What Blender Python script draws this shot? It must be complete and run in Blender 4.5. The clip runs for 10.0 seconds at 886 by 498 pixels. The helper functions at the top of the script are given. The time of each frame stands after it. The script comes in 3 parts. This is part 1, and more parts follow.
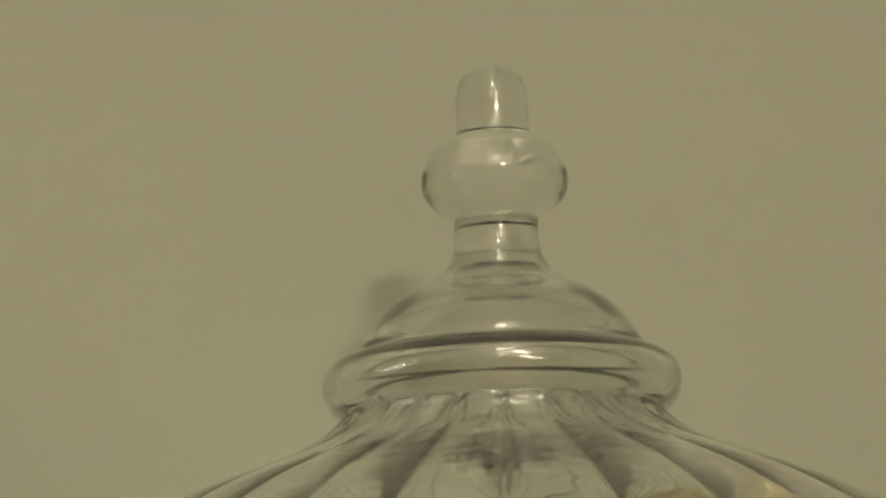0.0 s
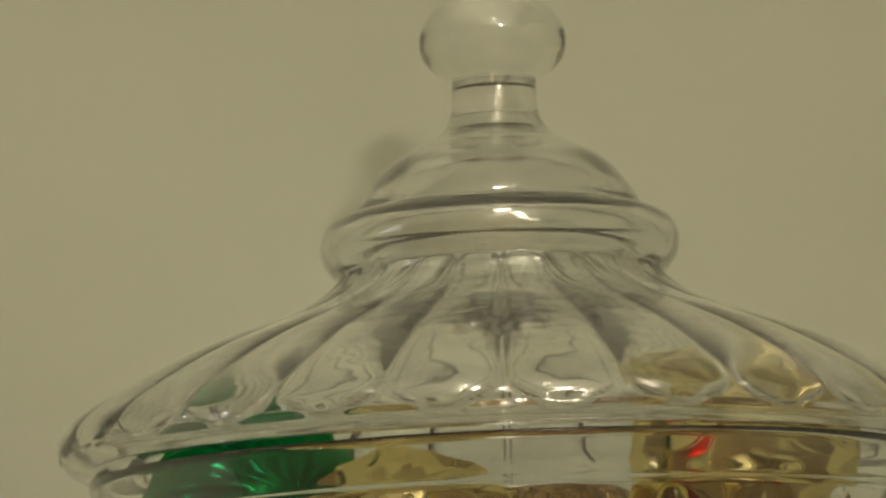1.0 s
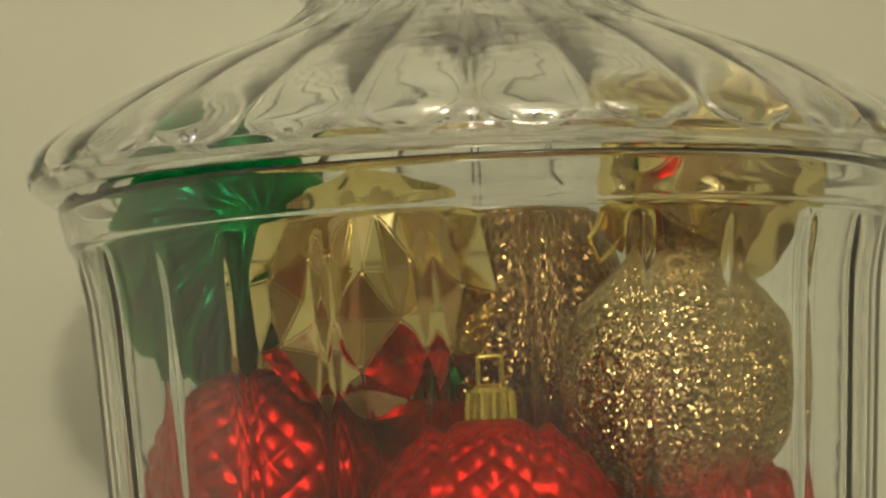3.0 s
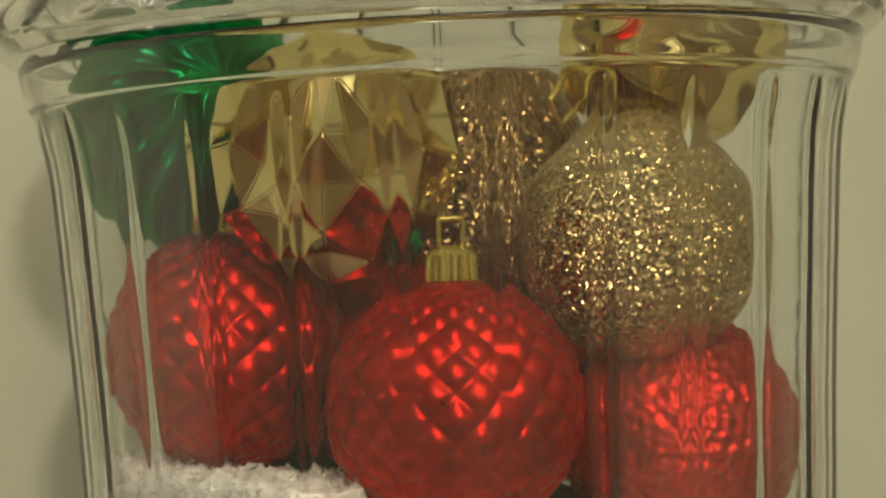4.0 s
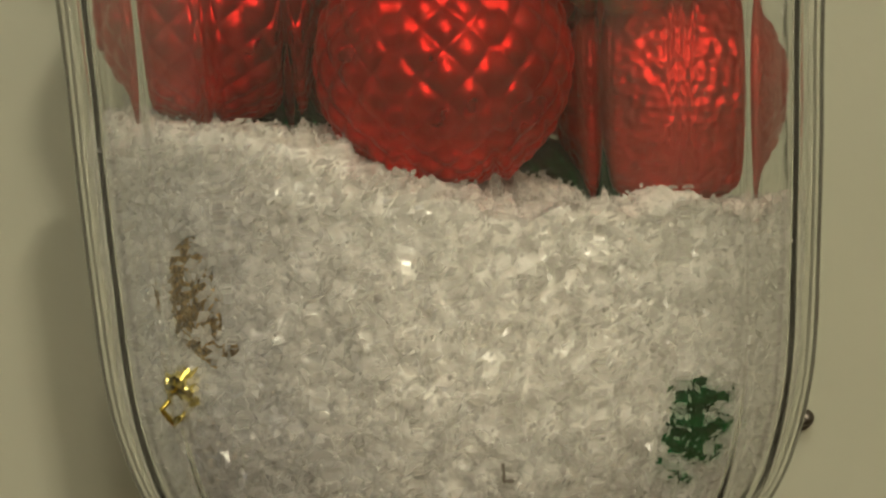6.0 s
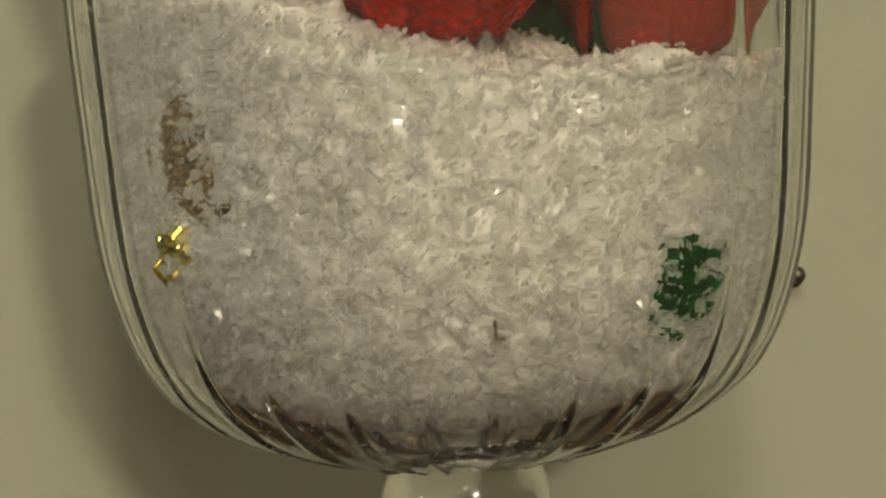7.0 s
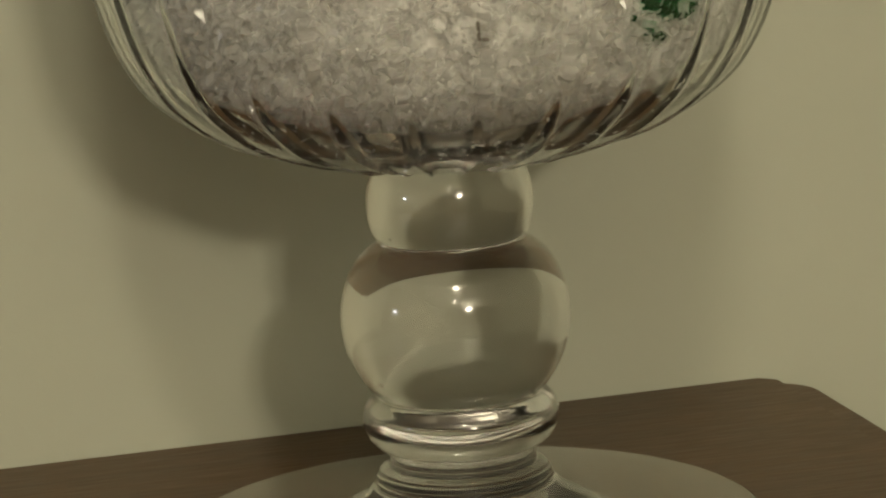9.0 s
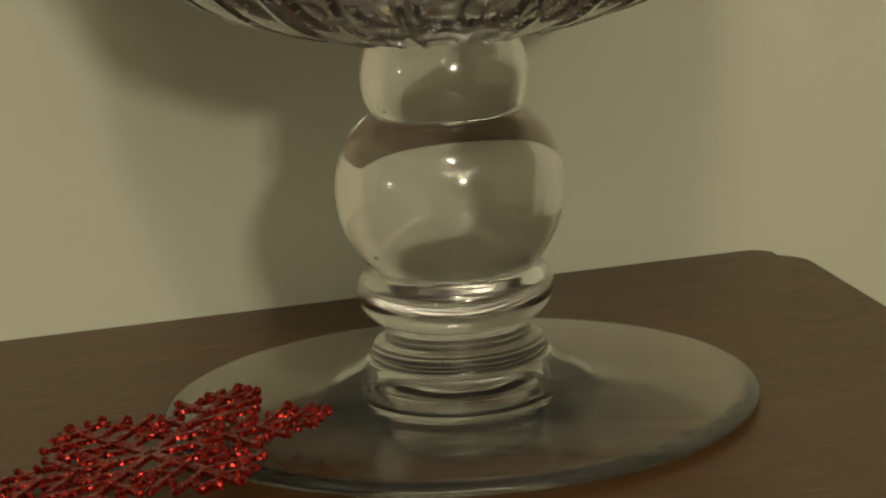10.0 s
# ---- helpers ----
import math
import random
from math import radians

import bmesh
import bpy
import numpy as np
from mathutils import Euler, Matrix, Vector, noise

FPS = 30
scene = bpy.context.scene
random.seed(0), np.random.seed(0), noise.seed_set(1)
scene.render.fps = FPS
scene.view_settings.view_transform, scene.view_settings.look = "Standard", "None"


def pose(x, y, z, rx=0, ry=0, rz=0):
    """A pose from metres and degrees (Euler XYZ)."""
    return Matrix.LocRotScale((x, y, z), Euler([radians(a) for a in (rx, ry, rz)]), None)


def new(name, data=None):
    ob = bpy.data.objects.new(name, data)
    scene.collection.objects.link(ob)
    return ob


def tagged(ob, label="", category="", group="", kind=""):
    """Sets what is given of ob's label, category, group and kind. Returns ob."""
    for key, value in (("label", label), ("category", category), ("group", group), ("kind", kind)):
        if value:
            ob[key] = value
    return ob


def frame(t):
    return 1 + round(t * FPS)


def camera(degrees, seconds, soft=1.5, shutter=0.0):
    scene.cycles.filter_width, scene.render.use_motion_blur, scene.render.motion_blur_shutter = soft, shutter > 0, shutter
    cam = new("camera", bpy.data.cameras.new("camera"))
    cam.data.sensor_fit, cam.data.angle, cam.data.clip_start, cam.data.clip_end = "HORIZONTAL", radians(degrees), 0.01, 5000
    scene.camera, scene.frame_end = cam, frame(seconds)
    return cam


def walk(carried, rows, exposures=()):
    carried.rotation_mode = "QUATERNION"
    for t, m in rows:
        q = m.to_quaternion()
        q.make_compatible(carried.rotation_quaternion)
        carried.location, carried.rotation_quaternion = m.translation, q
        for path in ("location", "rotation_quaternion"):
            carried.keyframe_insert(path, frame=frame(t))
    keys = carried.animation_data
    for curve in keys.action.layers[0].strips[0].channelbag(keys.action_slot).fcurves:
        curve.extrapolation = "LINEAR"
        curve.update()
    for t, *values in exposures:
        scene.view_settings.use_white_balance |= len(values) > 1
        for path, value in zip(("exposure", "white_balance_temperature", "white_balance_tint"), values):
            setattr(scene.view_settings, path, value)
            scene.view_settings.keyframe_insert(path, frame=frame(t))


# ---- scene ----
TABLE = 0.75                       # height of the table top
EYE = (0.0, -0.763, TABLE + 0.229)  # the camera stands still and tilts down
cam = camera(15.29, 10.0, soft=2.2)
TURNS = [
    (0.0, 101.606, 2.323, 1.491),
    (0.5, 100.399, 2.282, 1.486),
    (1.0, 99.197, 2.331, 1.452),
    (1.5, 98.068, 2.389, 1.405),
    (2.0, 96.962, 2.417, 1.321),
    (2.5, 95.649, 2.512, 1.219),
    (4.0, 91.940, 2.696, 0.253),
    (4.5, 90.631, 2.752, 0.204),
    (5.0, 89.045, 2.783, 0.174),
    (5.5, 87.431, 2.833, 0.113),
    (6.0, 85.940, 2.853, 0.041),
    (7.5, 82.282, 3.026, -0.202),
    (8.0, 81.001, 3.066, -0.276),
    (8.5, 79.667, 3.023, -0.341),
    (9.0, 78.267, 3.084, -0.429),
    (9.5, 76.989, 3.073, -0.479),
    (10.0, 76.044, 3.138, -0.543),
]
LIGHTNESS = [(0.0, -0.48), (1.0, -0.36), (2.5, 0.07), (4.5, -0.06), (6.0, -0.21), (7.5, -0.19), (10.0, -0.15)]
walk(cam, [(t, pose(*EYE, rx, ry, rz)) for t, rx, ry, rz in TURNS], LIGHTNESS)

# ---- light: the lamps of the room, in front of the jar ----
world = bpy.data.worlds.new("world")
world.use_nodes = True
world.node_tree.nodes["Background"].inputs[0].default_value = (1.0, 0.9, 0.72, 1)
world.node_tree.nodes["Background"].inputs[1].default_value = 0.01
scene.world = world


def lamp(place, watts, radius, colour):
    data = bpy.data.lights.new("bulb_light", "POINT")
    data.energy, data.shadow_soft_size, data.color = watts, radius, colour
    ob = new("bulb_light", data)
    ob.location = place
    return ob


WARM = (1.0, 0.885, 0.645)
for sx in (-0.075, 0.075):                                   # two globes across the room
    lamp((0.96 + sx, -3.75, 2.12 + sx * 0.4), 72, 0.065, WARM)
for sx, sz in ((-0.05, 0.0), (0.05, 0.02)):                  # two bulbs of the ceiling lamp behind the camera
    lamp((0.10 + sx, -1.70 - sx, 2.33 + sz), 16.5, 0.045, WARM)
lamp((0.02, -2.70, 2.22), 9, 0.05, WARM)                    # one more lamp further back
lamp((-1.95, -0.98, 1.27), 6, 0.05, (0.96, 0.97, 1.0))       # small cool lamp at the left side


# ---- materials ----
def material(name):
    mat = bpy.data.materials.new(name)
    mat.use_nodes = True
    return mat, mat.node_tree.nodes, mat.node_tree.links, mat.node_tree.nodes["Principled BSDF"]


def node(nodes, kind, **values):
    n = nodes.new(kind)
    for key, value in values.items():
        n.inputs[key.replace("_", " ")].default_value = value
    return n


def ramp(nodes, stops):
    n = nodes.new("ShaderNodeValToRGB")
    while len(n.color_ramp.elements) < len(stops):
        n.color_ramp.elements.new(0.5)
    for e, (at, c) in zip(n.color_ramp.elements, stops):
        e.position, e.color = at, (*c, 1)
    return n


def paint_material(name, low, high, rough=0.7, scale=3.0, bump=0.15, fine=180.0):
    mat, ns, ln, b = material(name)
    co = ns.new("ShaderNodeTexCoord")
    a = node(ns, "ShaderNodeTexNoise", Scale=scale, Detail=5.0)
    f = node(ns, "ShaderNodeTexNoise", Scale=fine, Detail=3.0)
    r = ramp(ns, [(0.3, low), (0.7, high)])
    bp = node(ns, "ShaderNodeBump", Strength=bump, Distance=0.001)
    ln.new(co.outputs["Object"], a.inputs["Vector"])
    ln.new(co.outputs["Object"], f.inputs["Vector"])
    ln.new(a.outputs["Fac"], r.inputs[0])
    ln.new(r.outputs[0], b.inputs["Base Color"])
    ln.new(f.outputs["Fac"], bp.inputs["Height"])
    ln.new(bp.outputs[0], b.inputs["Normal"])
    b.inputs["Roughness"].default_value = rough
    return mat


def wood_material():
    mat, ns, ln, b = material("dark_wood")
    co = ns.new("ShaderNodeTexCoord")
    mp = ns.new("ShaderNodeMapping")
    mp.inputs["Scale"].default_value = (1.0, 14.0, 14.0)
    a = node(ns, "ShaderNodeTexNoise", Scale=9.0, Detail=8.0, Roughness=0.65, Distortion=0.6)
    f = node(ns, "ShaderNodeTexNoise", Scale=60.0, Detail=4.0)
    r = ramp(ns, [(0.2, (0.060, 0.026, 0.006)), (0.55, (0.088, 0.040, 0.010)), (0.85, (0.115, 0.054, 0.014))])
    rr = ramp(ns, [(0.3, (0.32, 0.32, 0.32)), (0.7, (0.46, 0.46, 0.46))])
    bp = node(ns, "ShaderNodeBump", Strength=0.12, Distance=0.0006)
    ln.new(co.outputs["Object"], mp.inputs[0])
    ln.new(mp.outputs[0], a.inputs["Vector"])
    ln.new(mp.outputs[0], f.inputs["Vector"])
    ln.new(a.outputs["Fac"], r.inputs[0])
    ln.new(f.outputs["Fac"], rr.inputs[0])
    ln.new(r.outputs[0], b.inputs["Base Color"])
    ln.new(rr.outputs[0], b.inputs["Roughness"])
    ln.new(f.outputs["Fac"], bp.inputs["Height"])
    ln.new(bp.outputs[0], b.inputs["Normal"])
    return mat


def glass_material(name, rough=0.032, wave=0.0, colour=(0.97, 0.985, 0.97), glint_coat=(0.7, 0.12, 1.6), peel=0.0):
    mat, ns, ln, b = material(name)
    b.inputs["Base Color"].default_value = (*colour, 1)
    b.inputs["Transmission Weight"].default_value = 1.0
    b.inputs["Roughness"].default_value = rough
    b.inputs["IOR"].default_value = 1.5
    for key, value in zip(("Coat Weight", "Coat Roughness", "Coat IOR"), glint_coat):       # added blurred coat widens and strengthens the lamp glints
        b.inputs[key].default_value = value
    if wave:
        co = ns.new("ShaderNodeTexCoord")
        a = node(ns, "ShaderNodeTexNoise", Scale=55.0, Detail=2.0)
        bp = node(ns, "ShaderNodeBump", Strength=wave, Distance=0.002)
        ln.new(co.outputs["Object"], a.inputs["Vector"])
        ln.new(a.outputs["Fac"], bp.inputs["Height"])
        ln.new(bp.outputs[0], b.inputs["Normal"])
        skin = node(ns, "ShaderNodeTexNoise", Scale=260.0, Detail=1.0)      # uneven skin of pressed glass
        rough_skin = node(ns, "ShaderNodeBump", Strength=peel, Distance=0.004)
        ln.new(co.outputs["Object"], skin.inputs["Vector"])
        ln.new(skin.outputs["Fac"], rough_skin.inputs["Height"])
        ln.new(rough_skin.outputs[0], b.inputs["Coat Normal"])
    return mat


def metal_material(name, low, high, rough, metallic=1.0, scale=60.0):
    mat, ns, ln, b = material(name)
    co = ns.new("ShaderNodeTexCoord")
    a = node(ns, "ShaderNodeTexNoise", Scale=scale, Detail=4.0)
    r = ramp(ns, [(0.3, low), (0.7, high)])
    rr = ramp(ns, [(0.3, (rough * 0.75,) * 3), (0.7, (rough * 1.25,) * 3)])
    ln.new(co.outputs["Object"], a.inputs["Vector"])
    ln.new(a.outputs["Fac"], r.inputs[0])
    ln.new(a.outputs["Fac"], rr.inputs[0])
    ln.new(r.outputs[0], b.inputs["Base Color"])
    ln.new(rr.outputs[0], b.inputs["Roughness"])
    b.inputs["Metallic"].default_value = metallic
    b.inputs["Specular Tint"].default_value = (*(0.25 + 0.6 * c / max(high) for c in high), 1)      # the dye colours the edge too
    return mat


def glitter_material(name, low, high, grain, tilt, rough=0.25, metallic=1.0):
    """Each grain of glitter is a small mirror with a tilt of its own."""
    mat, ns, ln, b = material(name)
    co = ns.new("ShaderNodeTexCoord")
    v = node(ns, "ShaderNodeTexVoronoi", Scale=grain)
    geo = ns.new("ShaderNodeNewGeometry")
    sub, mul, add, nrm = (ns.new("ShaderNodeVectorMath") for _ in range(4))
    sub.operation, mul.operation, add.operation, nrm.operation = "SUBTRACT", "SCALE", "ADD", "NORMALIZE"
    sub.inputs[1].default_value = (0.5, 0.5, 0.5)
    mul.inputs["Scale"].default_value = tilt
    sep = ns.new("ShaderNodeSeparateColor")
    r = ramp(ns, [(0.1, low), (0.9, high)])
    ln.new(co.outputs["Object"], v.inputs["Vector"])
    ln.new(v.outputs["Color"], sub.inputs[0])
    ln.new(sub.outputs[0], mul.inputs[0])
    ln.new(mul.outputs[0], add.inputs[0])
    ln.new(geo.outputs["Normal"], add.inputs[1])
    ln.new(add.outputs[0], nrm.inputs[0])
    ln.new(nrm.outputs[0], b.inputs["Normal"])
    ln.new(v.outputs["Color"], sep.inputs[0])
    ln.new(sep.outputs[0], r.inputs[0])
    ln.new(r.outputs[0], b.inputs["Base Color"])
    b.inputs["Metallic"].default_value = metallic
    b.inputs["Roughness"].default_value = rough
    return mat


WALL = paint_material("wall_paint", (0.53, 0.555, 0.455), (0.565, 0.59, 0.49), rough=0.75, scale=4.0)
CEILING = paint_material("ceiling_paint", (0.62, 0.61, 0.56), (0.68, 0.67, 0.62), rough=0.9)
# dark brown for two unseen walls, added to cut bounce light and darken reflections
DIMMING_WALL = paint_material("dimming_wall_paint", (0.15, 0.115, 0.075), (0.19, 0.145, 0.095), rough=0.7, scale=4.0)
CARPET = paint_material("carpet", (0.11, 0.08, 0.055), (0.17, 0.13, 0.09), rough=0.95, scale=30.0, bump=0.6)
WOOD = wood_material()
GLASS = glass_material("clear_glass")


def dust_haze_glass(name, low, high, ripple, glint_coat, peel=0.0):
    """Clear glass, thin pale film: wiped dust on foot, painted veiling glare elsewhere."""
    mat = glass_material(name, wave=ripple, glint_coat=glint_coat, peel=peel)
    ns, ln = mat.node_tree.nodes, mat.node_tree.links
    co = ns.new("ShaderNodeTexCoord")
    mp = ns.new("ShaderNodeMapping")
    mp.inputs["Scale"].default_value = (14.0, 70.0, 14.0)
    mp.inputs["Rotation"].default_value = (0, 0, 0.5)
    a = node(ns, "ShaderNodeTexNoise", Scale=1.0, Detail=5.0)
    r = ramp(ns, [(0.4, (low,) * 3), (0.75, (high,) * 3)])
    d = node(ns, "ShaderNodeBsdfDiffuse", Color=(0.72, 0.70, 0.64, 1))
    mix = ns.new("ShaderNodeMixShader")
    ln.new(co.outputs["Object"], mp.inputs[0])
    ln.new(mp.outputs[0], a.inputs["Vector"])
    ln.new(a.outputs["Fac"], r.inputs[0])
    ln.new(r.outputs[0], mix.inputs[0])
    ln.new(ns["Principled BSDF"].outputs[0], mix.inputs[1])
    ln.new(d.outputs[0], mix.inputs[2])
    ln.new(mix.outputs[0], ns["Material Output"].inputs["Surface"])
    return mat


DUSTY = dust_haze_glass("dust_haze_glass", 0.0, 0.045, 0.02, (0.0, 0.1, 1.5))
# on bowl and lid the pale film stands in for veiling glare
WAVY = dust_haze_glass("pressed_glass", 0.010, 0.028, 0.05, (0.5, 0.13, 1.5), 0.06)
LID_GLASS = dust_haze_glass("lid_glass", 0.025, 0.055, 0.13, (1.0, 0.10, 1.65), 0.12)
RED = metal_material("red_satin", (0.31, 0.005, 0.004), (0.43, 0.010, 0.006), 0.34, 0.85)
RED_B = metal_material("red_frosted", (0.34, 0.008, 0.006), (0.46, 0.014, 0.010), 0.34, 0.8)
GOLD = metal_material("mirror_gold", (0.82, 0.70, 0.33), (0.87, 0.75, 0.38), 0.05)
CAP_GOLD = metal_material("cap_gold", (0.66, 0.54, 0.12), (0.80, 0.66, 0.18), 0.17)
GREEN = metal_material("green_satin", (0.0015, 0.10, 0.03), (0.004, 0.25, 0.075), 0.2, 0.95)
GLITTER = glitter_material("gold_glitter", (0.30, 0.205, 0.075), (0.78, 0.61, 0.30), 1800.0, 1.4, 0.27)
BRONZE = glitter_material("bronze_glitter", (0.17, 0.10, 0.035), (0.50, 0.34, 0.14), 1350.0, 1.5, 0.3)
RED_GLITTER = glitter_material("red_glitter", (0.14, 0.006, 0.004), (0.42, 0.020, 0.012), 1400.0, 1.2, 0.3, 0.7)
DARK = metal_material("dark_metal", (0.14, 0.13, 0.12), (0.22, 0.20, 0.18), 0.35)


def snow_material():
    """Thin clear-white plastic shreds: they let half of the light through."""
    mat, ns, ln, b = material("plastic_snow")
    geo = ns.new("ShaderNodeNewGeometry")
    r = ramp(ns, [(0.0, (0.78, 0.77, 0.74)), (1.0, (0.92, 0.91, 0.885))])
    rr = ramp(ns, [(0.0, (0.10, 0.10, 0.10)), (0.33, (0.18, 0.18, 0.18)), (0.38, (0.35, 0.35, 0.35)), (1.0, (0.5, 0.5, 0.5))])
    tr = ns.new("ShaderNodeBsdfTranslucent")
    mix = node(ns, "ShaderNodeMixShader", Fac=0.72)
    ln.new(geo.outputs["Random Per Island"], r.inputs[0])
    ln.new(geo.outputs["Random Per Island"], rr.inputs[0])
    ln.new(r.outputs[0], b.inputs["Base Color"])
    ln.new(r.outputs[0], tr.inputs["Color"])
    ln.new(rr.outputs[0], b.inputs["Roughness"])
    ior = node(ns, "ShaderNodeMapRange", From_Min=0.33, From_Max=0.37, To_Min=2.9, To_Max=1.45)
    ln.new(geo.outputs["Random Per Island"], ior.inputs["Value"])
    ln.new(ior.outputs[0], b.inputs["IOR"])
    ln.new(b.outputs[0], mix.inputs[1])
    ln.new(tr.outputs[0], mix.inputs[2])
    clear = ns.new("ShaderNodeBsdfTransparent")
    thin = node(ns, "ShaderNodeMixShader", Fac=0.55)
    ln.new(mix.outputs[0], thin.inputs[1])
    ln.new(clear.outputs[0], thin.inputs[2])
    ln.new(thin.outputs[0], ns["Material Output"].inputs["Surface"])
    return mat


SNOW = snow_material()
def snow_core_material():
    """Packed shreds: soft and bright, with a facet of its own tilt for each shred."""
    mat = paint_material("snow_core", (0.50, 0.495, 0.47), (0.78, 0.77, 0.74), rough=0.5, scale=210.0, bump=0.6, fine=700.0)
    ns, ln, b = mat.node_tree.nodes, mat.node_tree.links, mat.node_tree.nodes["Principled BSDF"]
    b.inputs["Subsurface Weight"].default_value, b.inputs["Subsurface Scale"].default_value = 0.9, 0.007
    b.inputs["Subsurface Radius"].default_value = (1.0, 0.95, 0.9)
    co, geo = ns.new("ShaderNodeTexCoord"), ns.new("ShaderNodeNewGeometry")
    v = node(ns, "ShaderNodeTexVoronoi", Scale=620.0)
    sub, mul, add, nrm = (ns.new("ShaderNodeVectorMath") for _ in range(4))
    sub.operation, mul.operation, add.operation, nrm.operation = "SUBTRACT", "SCALE", "ADD", "NORMALIZE"
    sub.inputs[1].default_value = (0.5, 0.5, 0.5)
    mul.inputs["Scale"].default_value = 1.2
    ln.new(co.outputs["Object"], v.inputs["Vector"])
    ln.new(v.outputs["Color"], sub.inputs[0])
    ln.new(sub.outputs[0], mul.inputs[0])
    ln.new(mul.outputs[0], add.inputs[0])
    ln.new(geo.outputs["Normal"], add.inputs[1])
    ln.new(add.outputs[0], nrm.inputs[0])
    ln.new(nrm.outputs[0], b.inputs["Coat Normal"])
    b.inputs["Coat Weight"].default_value, b.inputs["Coat Roughness"].default_value = 1.0, 0.2
    b.inputs["Coat IOR"].default_value = 1.9
    return mat


SNOW_CORE = snow_core_material()


# ---- mesh helpers ----
def part(name, bm, mat, parent=None, label="", smooth=True):
    me = bpy.data.meshes.new(name)
    bmesh.ops.recalc_face_normals(bm, faces=bm.faces)
    for f in bm.faces:
        f.smooth = smooth
    bm.to_mesh(me)
    bm.free()
    me.materials.append(mat)
    ob = new(name, me)
    ob.parent = parent
    return tagged(ob, label)


def box(bm, lo, hi, m=Matrix()):
    mid = [(a + b) / 2 for a, b in zip(lo, hi)]
    size = [b - a for a, b in zip(lo, hi)]
    bmesh.ops.create_cube(bm, size=1, matrix=m @ Matrix.Translation(mid) @ Matrix.Diagonal((*size, 1)))
    return bm


def glide(pts, steps):
    """A smooth line through the points of a profile."""
    out = []
    n = len(pts)
    for i in range(n - 1):
        p0, p1, p2, p3 = pts[max(i - 1, 0)], pts[i], pts[i + 1], pts[min(i + 2, n - 1)]
        for k in range(steps):
            t = k / steps
            out.append(tuple(0.5 * (2 * b + (c - a) * t + (2 * a - 5 * b + 4 * c - d) * t * t + (3 * b - a - 3 * c + d) * t ** 3)
                             for a, b, c, d in zip(p0, p1, p2, p3)))
    out.append(tuple(pts[-1]))
    return [(max(r, 0.0), z) for r, z in out]


def lathe(profile, segments, relief=None):
    """Turns a profile (r, z in mm, from axis to axis or as a loop) round the z axis; relief(angle, i, r, z) pushes out along the normal."""
    bm = bmesh.new()
    rings = []
    n = len(profile)
    for i, (r, z) in enumerate(profile):
        a, b = profile[max(i - 1, 0)], profile[min(i + 1, n - 1)]
        tr, tz = b[0] - a[0], b[1] - a[1]
        d = math.hypot(tr, tz) or 1
        nr, nz = -tz / d, tr / d
        if r < 0.02:
            rings.append([bm.verts.new((0, 0, z / 1000))])
            continue
        ring = []
        for k in range(segments):
            ang = 2 * math.pi * k / segments
            h = relief(ang, i, r, z) if relief else 0
            rr, zz = (r + nr * h) / 1000, (z + nz * h) / 1000
            ring.append(bm.verts.new((rr * math.sin(ang), -rr * math.cos(ang), zz)))
        rings.append(ring)
    for p, q in zip(rings, rings[1:]):
        if len(p) == 1 and len(q) == 1:
            continue
        for k in range(segments):
            k2 = (k + 1) % segments
            vs = [p[0], q[k], q[k2]] if len(p) == 1 else [p[k], p[k2], q[0]] if len(q) == 1 else [p[k], p[k2], q[k2], q[k]]
            bm.faces.new(vs)
    if len(rings[0]) > 1:
        for k in range(segments):
            k2 = (k + 1) % segments
            bm.faces.new([rings[-1][k], rings[-1][k2], rings[0][k2], rings[0][k]])
    return bm


# ---- the room ----
SKEW = 14.65
ROOM = pose(0, 0.1183, 0, 0, 0, SKEW)   # x along the wall, -y into the room


def structure(name, label, lo, hi, mat):
    bm = box(bmesh.new(), lo, hi)
    ob = part(name, bm, mat, None, label, False)
    ob.matrix_world = ROOM
    return tagged(ob, label, name.split("_")[0], "", "structure")


structure("wall_north", "plain cream painted wall behind the jar", (-2.6, 0.0, 0.0), (3.0, 0.12, 2.6), WALL)
# south and west are out of view; their dark colour deepens the shade
structure("wall_south", "unseen plain brown wall across the room, dark to cut bounce light", (-2.6, -5.62, 0.0), (3.0, -5.5, 2.6), DIMMING_WALL)
structure("wall_west", "unseen plain brown side wall, dark to cut bounce light", (-2.72, -5.62, 0.0), (-2.6, 0.12, 2.6), DIMMING_WALL)
structure("wall_east", "plain cream painted side wall", (3.0, -5.62, 0.0), (3.12, 0.12, 2.6), WALL)
structure("floor", "brown carpeted floor", (-2.72, -5.62, -0.1), (3.12, 0.12, 0.0), CARPET)
structure("ceiling", "off-white painted ceiling", (-2.72, -5.62, 2.6), (3.12, 0.12, 2.7), CEILING)


